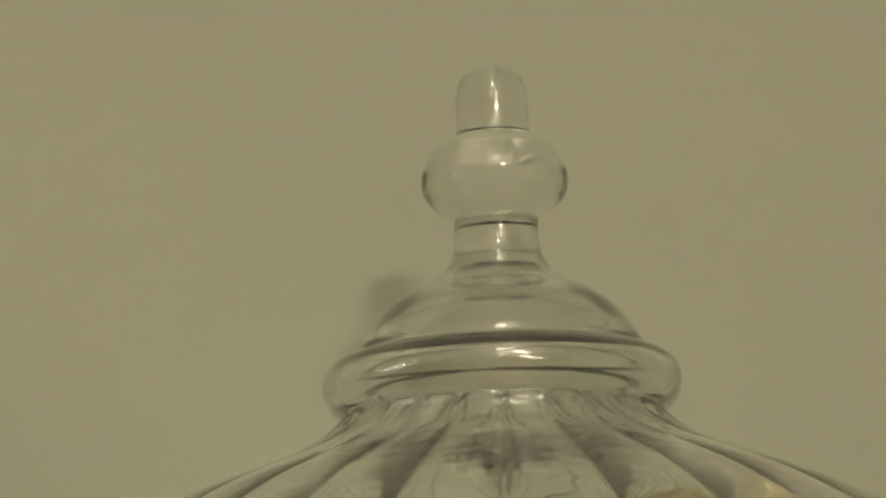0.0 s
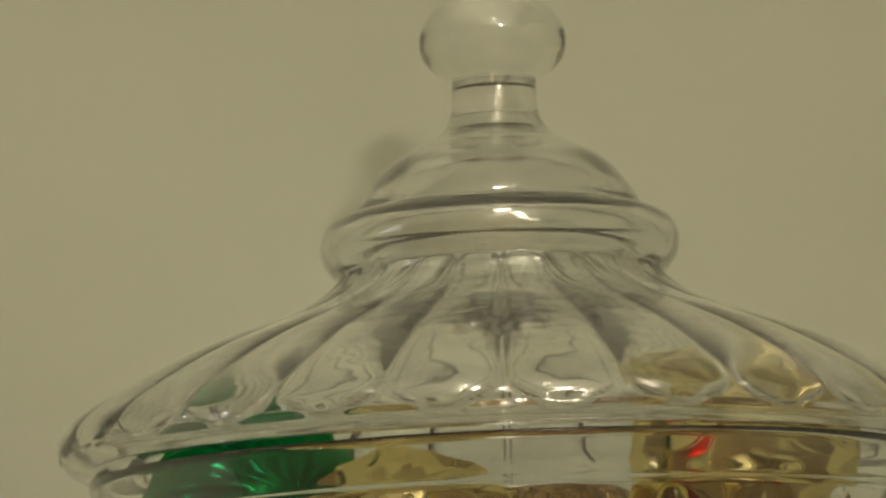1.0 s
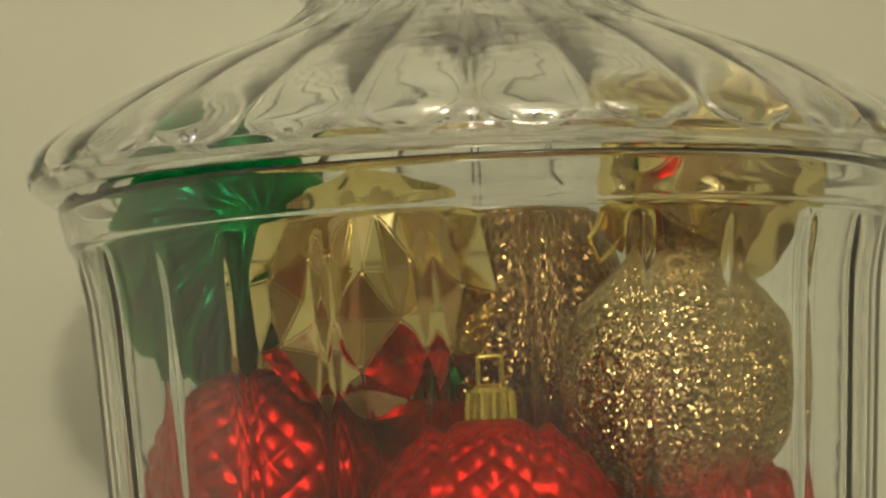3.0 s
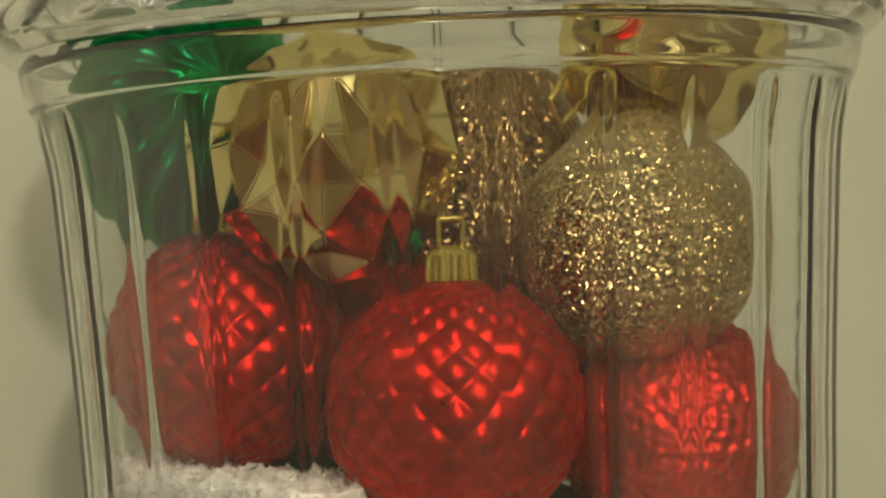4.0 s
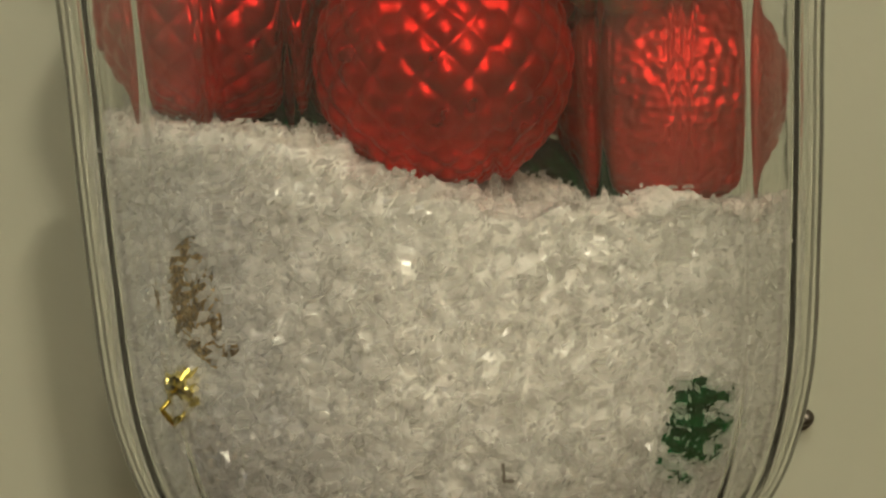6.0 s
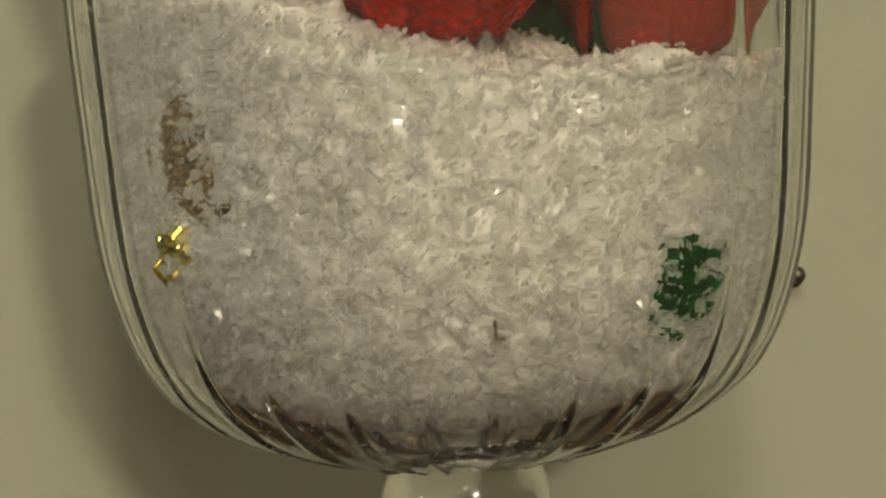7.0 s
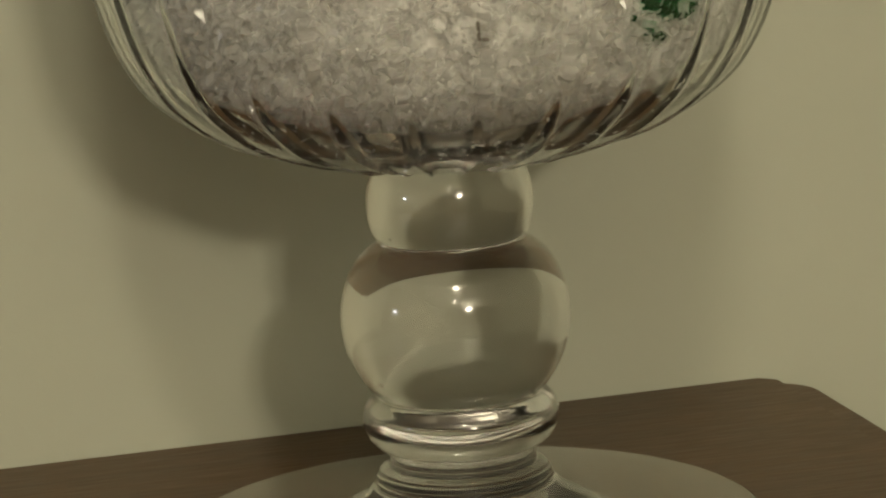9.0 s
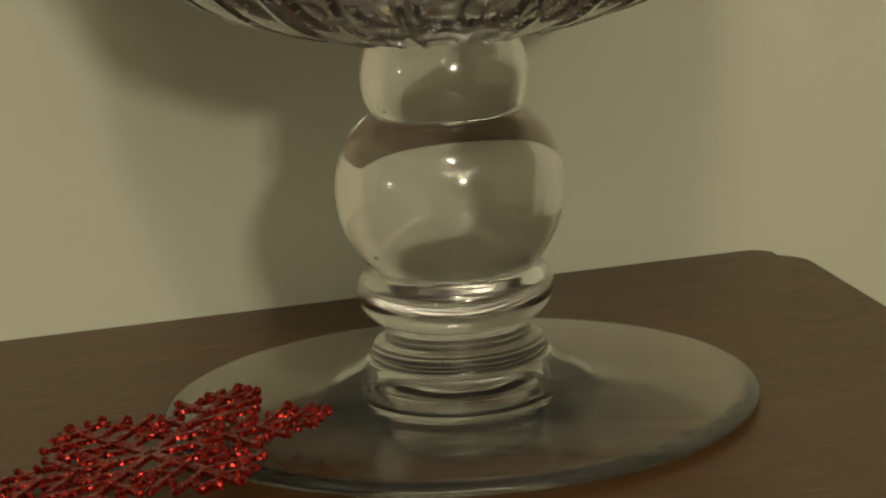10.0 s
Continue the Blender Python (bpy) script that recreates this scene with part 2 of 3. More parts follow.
def side_table():
    table = new("side_table")
    table.matrix_world = ROOM
    tagged(table, "dark brown wooden side table with a moulded edge against the wall", "table")
    right, left, back, front = 0.0985, -0.55, -0.001, -0.42

    def slab(inset, z0, z1, rad):
        bm = bmesh.new()
        pts = []
        for cx, cy, a0 in ((right - inset - rad, back - rad, 0), (left + inset + rad, back - rad, 90),
                           (left + inset + rad, front + inset + rad, 180), (right - inset - rad, front + inset + rad, 270)):
            for k in range(7):
                a = radians(a0 + 15 * k)
                pts.append((cx + rad * math.cos(a), cy + rad * math.sin(a)))
        lo = [bm.verts.new((x, y, z0)) for x, y in pts]
        hi = [bm.verts.new((x, y, z1)) for x, y in pts]
        bm.faces.new(hi)
        bm.faces.new(lo[::-1])
        for k in range(len(pts)):
            j = (k + 1) % len(pts)
            bm.faces.new([lo[k], lo[j], hi[j], hi[k]])
        bmesh.ops.bevel(bm, geom=[e for e in bm.edges if e.verts[0].co.z == e.verts[1].co.z == z1], offset=min(0.0012, (z1 - z0) * 0.6), segments=3, affect="EDGES")
        return bm
    part("tabletop", slab(0.0085, TABLE - 0.0018, TABLE, 0.004), WOOD, table, "", False)
    part("edge_moulding", slab(0.0, TABLE - 0.022, TABLE - 0.0019, 0.013), WOOD, table, "", False)
    part("apron", box(bmesh.new(), (left + 0.03, front + 0.03, TABLE - 0.10), (right - 0.03, back - 0.03, TABLE - 0.0222)), WOOD, table, "", False)
    for x in (left + 0.05, right - 0.05):
        for y in (front + 0.05, back - 0.05):
            bm = bmesh.new()
            bmesh.ops.create_cone(bm, cap_ends=True, segments=4, radius1=0.020, radius2=0.030, depth=TABLE - 0.1002,
                                  matrix=Matrix.Translation((x, y, (TABLE - 0.1002) / 2)) @ pose(0, 0, 0, 0, 0, 45))
            part("leg", bm, WOOD, table, "", False)


side_table()


# ---- the glass jar ----
JAR = pose(-0.0007, 0, TABLE + 0.0004)
RIBS, PHASE = 26, radians(-6.9)
LID_OUT = [(10.1, 391.0), (9.9, 388.5), (10.2, 384.5), (11.2, 381.5), (13.3, 378.6), (17.0, 376.0), (22, 373.4), (27, 369.8), (31, 365), (33.3, 361.2), (34.2, 358.9), (37.5, 358.2), (40.6, 356.2), (42.1, 352.5), (41.4, 348.5),
           (39.6, 345.9), (38.2, 344.8), (39.2, 342.6), (42.5, 339.6), (47, 336.8), (53, 334), (63, 330), (76, 324.6), (88, 318.4), (97, 312.9),
           (102, 308.5), (103.2, 305), (102, 301.8), (99.4, 299.9)]
LID_IN = [(95.0, 299.8), (96.2, 303), (97, 306.5), (93, 311), (85, 316), (74, 321.4), (61, 326.4), (50, 330.4), (43, 333.8), (37.6, 338.4), (35.4, 343),
          (36.6, 347), (38.6, 351), (37.4, 354.4), (33, 355.8), (30.6, 359), (28, 363.2), (24, 367.2), (18, 371), (13, 374.6), (10.2, 378.6), (9.2, 381.4), (8.2, 382), (0, 382.1)]
FINIAL = [(0, 429), (4, 428.2), (7, 426), (8.5, 421.5), (8.8, 412.5), (11, 410.6), (14.5, 408), (17, 403.5), (17.4, 400), (16.5, 396.6), (13.5, 393.6),
          (10.5, 391.8), (10.1, 391.15), (5, 391.15), (0, 391.15)]
BOWL_OUT = [(97.5, 298.8), (97.0, 296), (96.0, 292), (95.2, 289.4), (94.2, 288.2), (93.2, 284), (91.6, 276), (90.6, 266), (89.3, 248), (87.4, 220), (86.1, 194),
            (84.4, 170), (83.3, 155), (81.2, 141), (77.1, 127), (72.5, 117.5), (67, 110.6), (56.3, 102.8), (43, 97.7), (31, 94.4), (22, 92.6), (17.5, 91.9)]
BOWL_IN = [(94.4, 298.8), (93.0, 292), (90.4, 285), (88.0, 276), (87.0, 266), (85.8, 248), (83.9, 220), (82.8, 194), (81.2, 170), (79.7, 155),
           (77.9, 141.5), (73.7, 128.2), (69.0, 119.2), (63.3, 113.0), (53.8, 107.0), (42, 102.6), (31, 99.8), (20, 98.6), (0, 98.2)]
STEM = [(0, 91.75), (17.4, 91.75), (18.8, 88.5), (19.8, 84.5), (19.8, 80), (19.0, 76), (17.7, 73.2), (19.8, 71.6), (23.5, 68), (26.3, 62), (27.4, 55.5), (26.9, 49),
        (24.7, 43), (21.5, 38), (19.9, 36.1), (21.2, 35.2), (23, 33), (23.5, 30.3), (22.8, 27), (20.5, 24), (18, 22.7), (17.4, 21.2), (0, 21.2)]
FOOT = [(0, 21.05), (17.4, 21.05), (17.6, 19), (19.5, 18), (20.9, 16.2), (21.0, 14.6), (22, 13.2), (25, 11.9), (31, 10.3), (45, 7.8), (60, 5.2), (69, 3.5), (71.3, 2.5), (71.6, 1.4), (70.4, 0.3), (67, 0.2),
        (60, 1.0), (40, 2.6), (20, 4.0), (0, 4.6)]


def wave(ang):
    return (RIBS * (ang - PHASE) / (2 * math.pi) + 0.5) % 1.0 - 0.5     # -0.5 to 0.5 across one rib


def lid_relief(ang, i, r, z):
    """Convex flutes that start under the neck ring and end round above the rim."""
    if i >= LID_SPLIT or z > 345 or z < 303:
        return 0.0
    swell = 0.7 + 1.3 * min(1.0, max(0.0, (r - 40) / 45.0))
    end = min(1.0, (z - 303) / 7.5)
    width = math.sqrt(max(1e-6, 1 - (1 - end) ** 2)) * 0.97
    u = 2 * wave(ang) / width
    lobe = math.sqrt(max(0.0, 1 - u * u))
    return swell * min(1.0, (345 - z) / 1.5) * (lobe - 0.6)


def bowl_relief(ang, i, r, z):
    if i >= BOWL_SPLIT or z > 287 or r < 18:
        return 0.0
    grow = min(1.0, (287 - z) / 4.0) * min(1.0, (r - 18) / 8.0)
    cut = max(0.0, min(1.0, (64 - r) / 14.0))            # the ribs widen on the base
    u = wave(ang) * 360.0 / RIBS
    rib = (0.58 + 0.10 * cut) * grow * math.exp(-(u / (1.1 + 0.8 * cut)) ** 2)
    bead = max(0.0, min(1.0, (34 - r) / 4.0)) * grow      # pressed beads round the stem
    return rib + 0.5 * bead * math.sin(RIBS * 1.5 * ang) * math.sin(r * 1.25)


jar = new("apothecary_jar")
jar.matrix_world = JAR
tagged(jar, "clear glass apothecary jar with ribbed bowl on a bubble stem", "jar")
bowl_profile = glide(BOWL_OUT[::-1], 3)[::-1]
BOWL_SPLIT = len(bowl_profile)
bowl = part("bowl", lathe([(0, 91.85)] + bowl_profile[::-1] + glide(BOWL_IN, 3), 520,
                          lambda a, i, r, z: -bowl_relief(a, 0, r, z) if i <= BOWL_SPLIT else 0.0), WAVY, jar, "ribbed clear glass bowl")
stem = part("stem", lathe([STEM[0]] + glide(STEM[1:-1], 4) + [STEM[-1]], 96), GLASS, jar, "stacked solid glass bubbles")
foot = part("foot", lathe([FOOT[0]] + glide(FOOT[1:], 3), 128), DUSTY, jar, "wide round glass foot")
lid = new("jar_lid")
lid.matrix_world = pose(-0.0015, 0, TABLE + 0.0006, 0, 0, 0) @ pose(0, 0, 0.3, 0, 0.5, 0) @ pose(0, 0, -0.3)
tagged(lid, "clear fluted glass lid with a tall finial on the jar", "lid")
lid_profile = glide(LID_OUT, 5)
LID_SPLIT = len(lid_profile)
shell = part("fluted_cover", lathe([(0, 391.0)] + lid_profile + glide(LID_IN, 3), 832,
                                   lambda a, i, r, z: lid_relief(a, i - 1, r, z)), LID_GLASS, lid)
finial = part("finial", lathe([FINIAL[0]] + glide(FINIAL[1:-2], 4) + FINIAL[-2:], 96), GLASS, lid, "solid glass knob finial")
for ob in (bowl, foot, shell):
    ob.visible_shadow = False


# ---- ornaments ----
def ball_mesh(radius, rows, cols, relief):
    bm = bmesh.new()
    rings = []
    for i in range(rows + 1):
        lat = math.pi * (i / rows - 0.5)
        if i in (0, rows):
            rings.append([bm.verts.new((0, 0, radius * math.sin(lat)))])
            continue
        ring = []
        for k in range(cols):
            lon = 2 * math.pi * k / cols
            r = radius + relief(lon, lat)
            ring.append(bm.verts.new((r * math.cos(lat) * math.cos(lon), r * math.cos(lat) * math.sin(lon), r * math.sin(lat))))
        rings.append(ring)
    for p, q in zip(rings, rings[1:]):
        for k in range(cols):
            j = (k + 1) % cols
            bm.faces.new([p[0], q[j], q[k]] if len(p) == 1 else [p[k], p[j], q[0]] if len(q) == 1 else [p[k], p[j], q[j], q[k]])
    return bm


def quilt(n, height):
    def relief(lon, lat):
        if abs(lat) > 1.25:
            return 0.0
        s = n * math.asinh(math.tan(lat))
        f = abs(math.sin(n * lon + s)) * abs(math.sin(n * lon - s))
        return height * (f ** 0.5 - 0.6) * min(1.0, (1.25 - abs(lat)) * 4)
    return relief


def hammered(height):
    def relief(lon, lat):
        p = Vector((math.cos(lat) * math.cos(lon), math.cos(lat) * math.sin(lon), math.sin(lat)))
        return height * (noise.cell(p * 9) - 0.5) * 0.3 + height * noise.noise(p * 14)
    return relief


def swirl(n, height, twist):
    return lambda lon, lat: height * abs(math.sin(0.5 * n * lon + twist * lat + 0.6 * math.sin(3 * lat))) * math.cos(lat) ** 0.6


def faceted_mesh(radius, spin, sink=0.865, around=9):
    """Diamond facets, each folded from its corners to a sunken middle."""
    bm = bmesh.new()
    lats = [-77, -55, -33, -11, 11, 33, 55, 77]

    def at(lat, lon, r=1.0):
        a, b = radians(lat), radians(lon + spin)
        return bm.verts.new((radius * r * math.cos(a) * math.cos(b), radius * r * math.cos(a) * math.sin(b), radius * r * math.sin(a)))
    step = 360 / around
    grid = [[at(lat, step * (k + 0.5 * (i % 2))) for k in range(around)] for i, lat in enumerate(lats)]
    south, north = at(-90, 0), at(90, 0)
    for i in range(1, len(lats) - 1):
        for k in range(around):
            j = (k + 1) % around
            side = j if i % 2 else k
            left, right = grid[i][k], grid[i][j]
            top, bottom = grid[i + 1][side], grid[i - 1][side]
            mid = at(lats[i], step * (k + 0.5 + 0.5 * (i % 2)), sink)
            for a, b in ((left, top), (top, right), (right, bottom), (bottom, left)):
                bm.faces.new([a, b, mid])
    for row, other, pole in ((0, 1, south), (len(lats) - 1, len(lats) - 2, north)):
        for k in range(around):
            j = (k + 1) % around
            bm.faces.new([grid[row][k], grid[row][j], pole])
            bm.faces.new([grid[row][k], grid[row][j], grid[other][j if row % 2 else k]])
    bmesh.ops.recalc_face_normals(bm, faces=bm.faces)
    bmesh.ops.bevel(bm, geom=bm.edges[:], offset=0.0004, segments=2, affect="EDGES")
    return bm


def cap_meshes(radius):
    bm = bmesh.new()
    n = 40
    prof = [(0.0052, -0.0012), (0.0054, 0.0), (0.0050, 0.0055), (0.0042, 0.0066), (0.0, 0.0070)]
    rings = []
    for i, (r, z) in enumerate(prof):
        if r == 0:
            rings.append([bm.verts.new((0, 0, radius + z))])
            continue
        rings.append([bm.verts.new(((r + (0.00035 if k % 2 else 0) * (i < 3)) * math.cos(2 * math.pi * k / n),
                                    (r + (0.00035 if k % 2 else 0) * (i < 3)) * math.sin(2 * math.pi * k / n), radius + z)) for k in range(n)])
    for p, q in zip(rings, rings[1:]):
        for k in range(n):
            j = (k + 1) % n
            bm.faces.new([p[k], p[j], q[0]] if len(q) == 1 else [p[k], p[j], q[j], q[k]])
    loop = bmesh.new()
    m, w = 24, 8
    vs = []
    for k in range(m):
        a = 2 * math.pi * k / m
        c = Vector((0.0030 * max(-0.85, min(0.85, 1.2 * math.cos(a))), 0, radius + 0.0098 + 0.0036 * max(-0.9, min(0.9, 1.2 * math.sin(a)))))
        out = Vector((math.cos(a), 0, math.sin(a)))
        vs.append([loop.verts.new(c + 0.00065 * (out * math.cos(2 * math.pi * q / w) + Vector((0, 1, 0)) * math.sin(2 * math.pi * q / w))) for q in range(w)])
    for k in range(m):
        for q in range(w):
            loop.faces.new([vs[k][q], vs[(k + 1) % m][q], vs[(k + 1) % m][(q + 1) % w], vs[k][(q + 1) % w]])
    return bm, loop


def ornament(label, bm, mat, radius, place, turn, smooth=True):
    ob = new("christmas_ornament")
    ob.matrix_world = pose(place[0] / 1000, place[1] / 1000, TABLE + place[2] / 1000, *turn)
    tagged(ob, label, "ornament", "ornaments in the jar")
    part("ball", bm, mat, ob, "", smooth)
    cap, loop = cap_meshes(radius)
    cap_ob = part("cap", cap, CAP_GOLD, ob, "shiny gold cap", False)
    part("hanging_loop", loop, CAP_GOLD, cap_ob)
    return ob


R = 0.0275
PLAIN = lambda lon, lat: 0.0
ornament("red satin ball ornament with a quilted diamond pattern", ball_mesh(R, 120, 240, quilt(8, 0.0015)), RED, R, (-1, -52, 219.2), (6, 0, 12))
ornament("red satin quilted ball ornament leaning on the snow", ball_mesh(R, 120, 240, quilt(8, 0.0015)), RED, R, (-53, -5, 234), (4, 6, 40))
ornament("red satin ball ornament behind the others", ball_mesh(R, 60, 120, quilt(8, 0.0015)), RED, R, (-17, 24, 230), (-90, 0, 0))
ornament("red frosted ball ornament behind the others", ball_mesh(R, 60, 120, PLAIN), RED_B, R, (32, 34, 226), (-90, 0, 0))
ornament("red frosted ball ornament with a fine hammered pattern", ball_mesh(R, 140, 280, hammered(0.0007)), RED_B, R, (50, -8, 210), (-80, 0, 20))
ornament("gold glitter ball ornament", ball_mesh(R, 48, 96, PLAIN), GLITTER, R, (42, -22, 254), (-100, 0, 10))
ornament("mirror gold faceted ball ornament", faceted_mesh(R + 0.0015, -5), GOLD, R - 0.0002, (-25, -28, 276), (230, 0, 0), False)
ornament("green satin ball ornament with swirled fins", ball_mesh(R, 90, 200, swirl(18, 0.0032, 2.5)), GREEN, R, (-60, 11, 287), (-100, 0, 20))
ornament("bronze glitter ball ornament behind the others", ball_mesh(R, 48, 96, PLAIN), BRONZE, R, (9, 26, 268), (-90, 10, 0))
ornament("mirror gold faceted ball ornament near the lid", faceted_mesh(R + 0.001, 5, 0.90), GOLD, R - 0.0005, (55, 14, 303), (0, -120, 30), False)
ornament("green satin ball ornament sunk in the snow", ball_mesh(R, 60, 120, swirl(22, 0.0022, 2.5)), GREEN, R, (25, 6, 171), (-60, 0, 0))
ornament("green satin ball ornament sunk in the snow behind a red one", ball_mesh(R, 60, 120, swirl(22, 0.0022, 2.5)), GREEN, R, (-46, 28, 187), (-90, 0, 60))
ornament("bronze glitter ball ornament buried in the snow", ball_mesh(R, 48, 96, PLAIN), BRONZE, R, (-38.2, -35.6, 171), (0, 130, -146.7))
ornament("green satin ball ornament buried in the snow", ball_mesh(R, 60, 120, swirl(22, 0.0022, 2.5)), GREEN, R, (31, -35.6, 145), (-90, 0, 0))
BARE = [((-58, -52, 182), 6.0), ((-57, -54, 176), 8.0), ((-56, -55, 168), 9.0), ((-53, -57, 158), 6.0), ((-60, -49, 151), 4.0), ((50, -57, 143), 4.5), ((48.5, -58, 137), 5.0)]


# ---- artificial snow ----
def bowl_radius(z):
    for (r0, z0), (r1, z1) in zip(BOWL_IN, BOWL_IN[1:]):
        if z1 <= z <= z0:
            return r1 + (r0 - r1) * (z - z1) / (z0 - z1)
    return 0.0


def snow_top(x, y):
    return 195.3 - 0.12 * x - 5.4 * max(0.0, min(1.0, (x + 15) / 30)) + 7 * noise.noise(Vector((x / 22, y / 22, 3.0))) + (4 if x < -20 else 0)


def snow():
    bm = bmesh.new()
    n = 520
    heights = [100.4 + 0.62 * k for k in range(146)]
    rings = []

    def lump(x, y, z):
        p = Vector((x, y, z))
        return 1.1 * noise.noise(p / 6.0) + 0.7 * noise.noise(p / 2.4 + Vector((9, 4, 2))) + 0.55 * noise.noise(p / 1.1)
    for z in heights:
        ring = []
        for k in range(n):
            a = 2 * math.pi * k / n
            r = bowl_radius(z) - 1.8 - 0.8 * min(1.0, max(0.0, (z - 112) / 15))
            r += min(1.4, lump(r * math.cos(a), r * math.sin(a), z))
            for c, d in BARE:
                gap = math.dist((r * math.cos(a), r * math.sin(a), z), c)
                r -= 2.4 * max(0.0, min(1.0, (d - gap) / 3.0 + 0.5))
            x, y = r * math.cos(a), r * math.sin(a)
            top = snow_top(x, y)
            ring.append(bm.verts.new((x / 1000, y / 1000, min(z, top + 0.8 * lump(x, y, top)) / 1000)))
        rings.append(ring)
    for f in [1 - 0.025 * k for k in range(1, 38)]:
        ring = []
        for k in range(n):
            a = 2 * math.pi * k / n
            r = f * (bowl_radius(189.5) - 2.6)
            x, y = r * math.cos(a), r * math.sin(a)
            top = snow_top(x, y)
            ring.append(bm.verts.new((x / 1000, y / 1000, (top + 1.3 * lump(x, y, top)) / 1000)))
        rings.append(ring)
    for p, q in zip(rings, rings[1:]):
        for k in range(n):
            j = (k + 1) % n
            bm.faces.new([p[k], p[j], q[j], q[k]])
    bm.faces.new(rings[0][::-1])
    bm.faces.new(rings[-1])
    heap = new("artificial_snow")
    heap.matrix_world = JAR
    tagged(heap, "white shredded plastic snow filling the lower bowl", "snow", "", "stuff")
    part("snow_mass", bm, SNOW_CORE, heap)
    rng = random.Random(5)
    verts, faces = [], []

    def flake(c, size):
        ax = Vector((rng.gauss(0, 1), rng.gauss(0, 1), rng.gauss(0, 1))).normalized()
        bx = ax.orthogonal().normalized()
        cx = ax.cross(bx)
        l, w, t = size * rng.uniform(0.6, 1.1), size * rng.uniform(0.4, 0.8), size * 0.22
        b = len(verts)
        for u, v, h in ((-l, -w * 0.5, 0), (-l * 0.2, w, t), (l, w * 0.3, 0), (l * 0.3, -w, t), (0, 0, -t)):
            verts.append(c + ax * u + bx * v + cx * h)
        faces.extend(((b, b + 1, b + 3), (b + 1, b + 2, b + 3), (b, b + 4, b + 1), (b + 1, b + 4, b + 2), (b + 2, b + 4, b + 3), (b + 3, b + 4, b)))
    for _ in range(34000):
        z = rng.uniform(101, 204)
        a = rng.uniform(0, 2 * math.pi)
        r = bowl_radius(z) - 1.0 - 2.2 * rng.random()
        x, y = r * math.cos(a), r * math.sin(a)
        if z > snow_top(x, y) + 1:
            continue
        if any(math.dist((x, y, z), c) < d * rng.uniform(0.2, 1.05) for c, d in BARE):
            continue
        flake(Vector((x, y, z)) / 1000, rng.choice((0.0006, 0.0009, 0.0013, 0.0018, 0.0023)))
    for _ in range(7000):
        r, a = (bowl_radius(195) - 2) * math.sqrt(rng.random()), rng.uniform(0, 2 * math.pi)
        x, y = r * math.cos(a), r * math.sin(a)
        flake(Vector((x, y, snow_top(x, y) + rng.uniform(-2.5, 1.5))) / 1000, rng.choice((0.0006, 0.0009, 0.0012, 0.0016)))
    me = bpy.data.meshes.new("flakes")
    me.from_pydata([v[:] for v in verts], [], faces)
    me.materials.append(SNOW)
    ob = new("flakes", me)
    ob.parent = heap
    tagged(ob, kind="stuff")


snow()


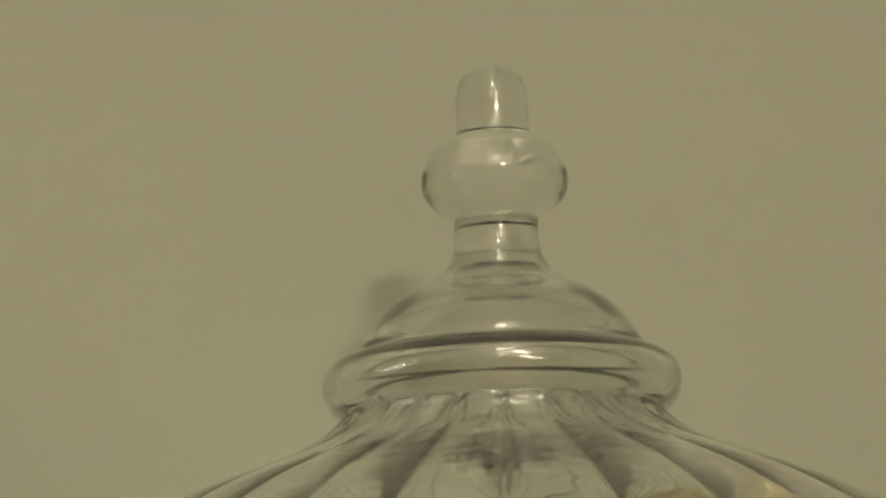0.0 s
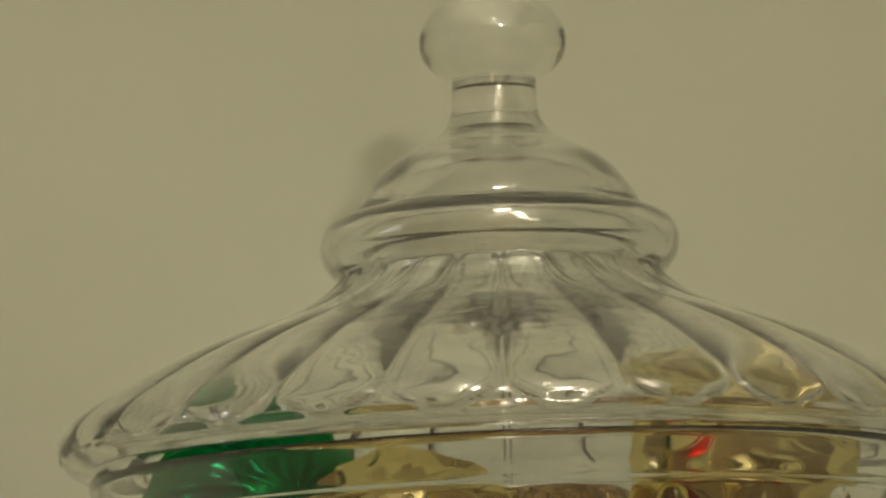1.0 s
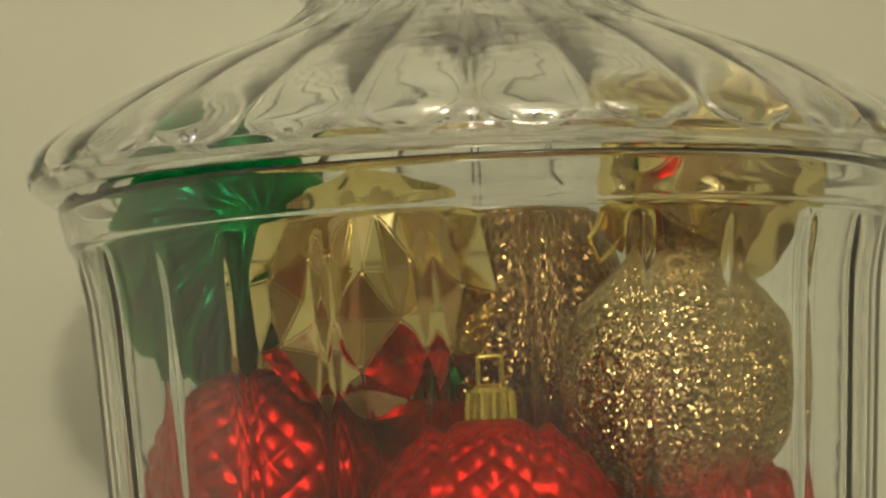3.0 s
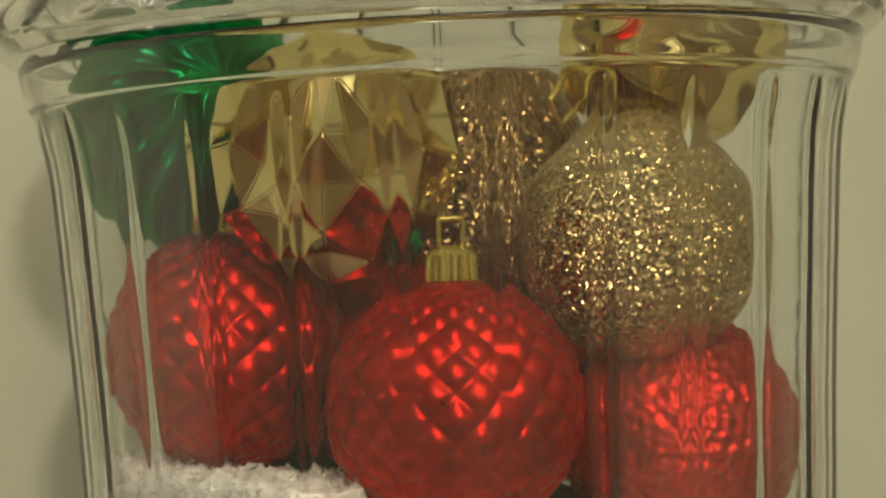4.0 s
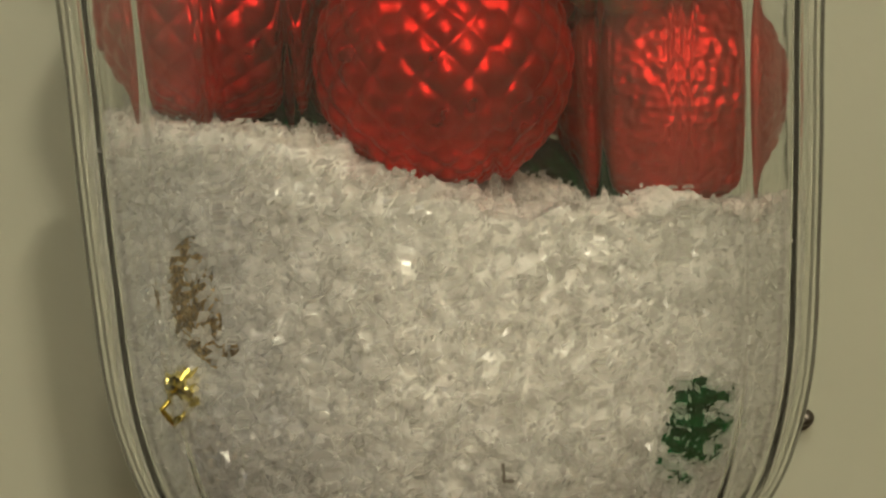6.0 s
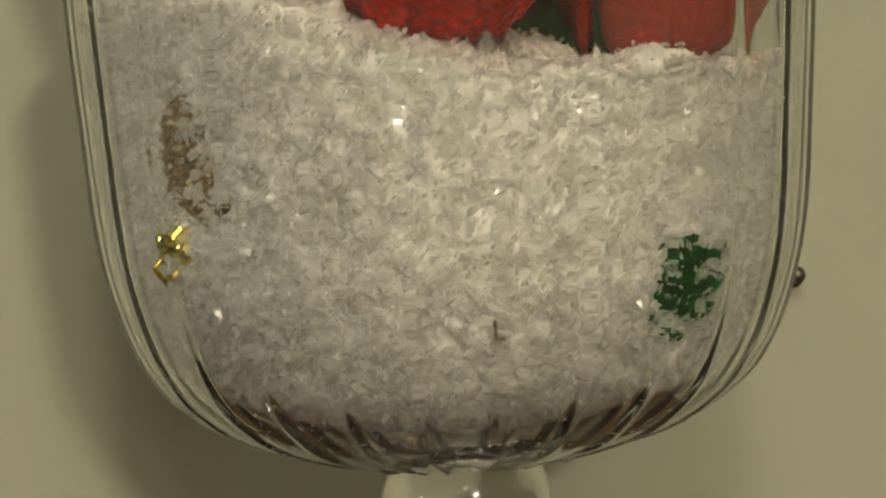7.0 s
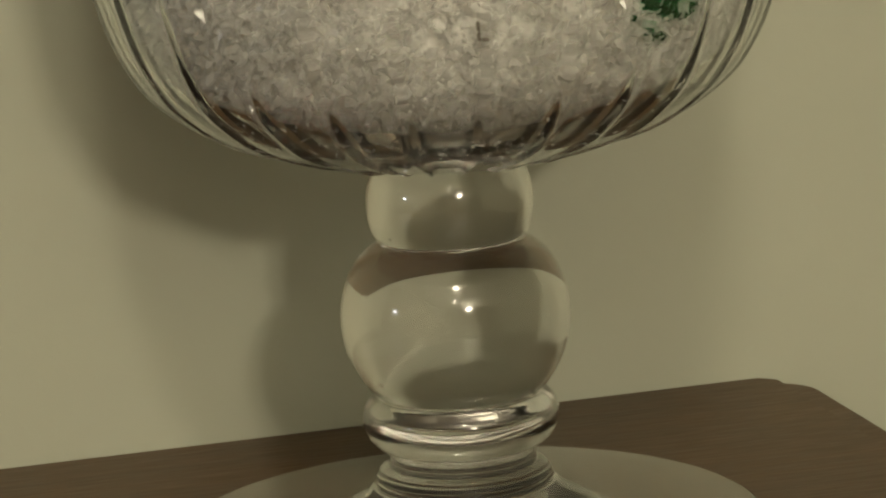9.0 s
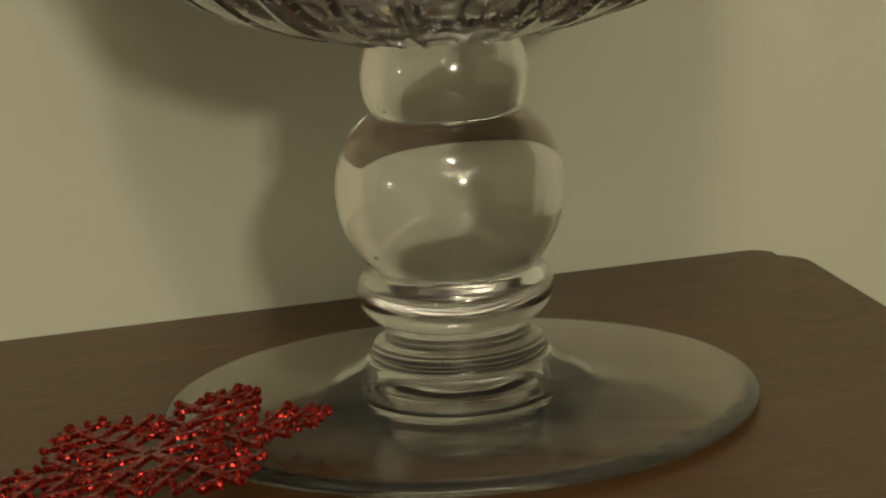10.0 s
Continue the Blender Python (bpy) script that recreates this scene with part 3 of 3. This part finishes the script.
# ---- the red snowflake ----
def snowflake():
    flake = new("snowflake_ornament")
    flake.matrix_world = pose(-0.0715, -0.0490, TABLE + 0.0078, 0, -10, 3)
    tagged(flake, "red glittered lacy snowflake ornament propped on the jar foot", "ornament")
    bm = bmesh.new()

    def bar(a, b, w):
        d = Vector(b) - Vector(a)
        mid = (Vector(a) + Vector(b)) / 2
        bmesh.ops.create_cube(bm, size=1, matrix=Matrix.Translation((mid.x, mid.y, rng.uniform(-3e-4, 3e-4))) @ pose(0, 0, 0, 0, 0, math.degrees(math.atan2(d.y, d.x)))
                              @ Matrix.Diagonal((d.length + w, w, 0.0012, 1)))

    def knob(p, w):
        bmesh.ops.create_icosphere(bm, subdivisions=1, radius=w, matrix=Matrix.Translation((p[0], p[1], rng.uniform(-2e-4, 6e-4))))
    rng = random.Random(11)
    L = 0.041
    u, v = Vector((1, 0)), Vector((0, 1))
    bar((0.0, 0), u * L, 0.0022)
    knob(u * L, 0.0016)
    for f, n in ((0.24, 0.26), (0.42, 0.36), (0.62, 0.30), (0.82, 0.19)):
        for side in (-1, 1):
            p = u * (f * L)
            e = p + (u * 0.5 + v * side * 0.866) * (n * L * rng.uniform(0.9, 1.1))
            bar(p, e, 0.0015)
            knob(e, 0.0012)
            for g in (0.55,):
                q = p + (e - p) * g
                for way in (u * 1.0, -u * 0.5 + v * side * 0.866):
                    e2 = q + way * (0.085 * L)
                    bar(q, e2, 0.0012)
                    knob(e2, 0.0010)
    arm = part("arm", bm, RED_GLITTER, flake, "", False)
    for k in range(1, 6):
        other = new("arm", arm.data)
        other.parent = flake
        other.matrix_basis = pose(0, 0, 0, 0, 0, 60 * k)


snowflake()


# ---- a small hook on the wall ----
def wall_hook():
    hook = new("wall_hook")
    hook.matrix_world = pose(0.0915, 0.1425, TABLE + 0.113, 0, 0, SKEW)
    tagged(hook, "small dark metal hook on the wall", "hook")
    bm = bmesh.new()
    bmesh.ops.create_cone(bm, cap_ends=True, segments=20, radius1=0.0036, radius2=0.0028, depth=0.004, matrix=Matrix.Translation((0, -0.002, 0)) @ pose(0, 0, 0, 90, 0, 0))
    part("base", bm, DARK, hook)
    bm = bmesh.new()
    bmesh.ops.create_uvsphere(bm, u_segments=20, v_segments=12, radius=0.0024, matrix=Matrix.Translation((0, -0.0065, 0.001)))
    part("knob", bm, DARK, hook)


wall_hook()


# ---- a dark speck among the snow ----
def speck():
    ob = new("dark_speck")
    ob.matrix_world = pose(0.0077, -0.0737, TABLE + 0.1326, 0, 0, 0)
    tagged(ob, "tiny dark bent scrap lying among the white snow", "scrap")
    for lo, hi in (((-0.0004, -0.0004, -0.0018), (0.0004, 0.0004, 0.0024)), ((0.00041, -0.0004, -0.0018), (0.0014, 0.0004, -0.0010))):
        bm = box(bmesh.new(), lo, hi)
        bmesh.ops.bevel(bm, geom=bm.edges[:], offset=0.00015, segments=2, affect="EDGES")
        part("bend", bm, DARK, ob, "", False)


speck()
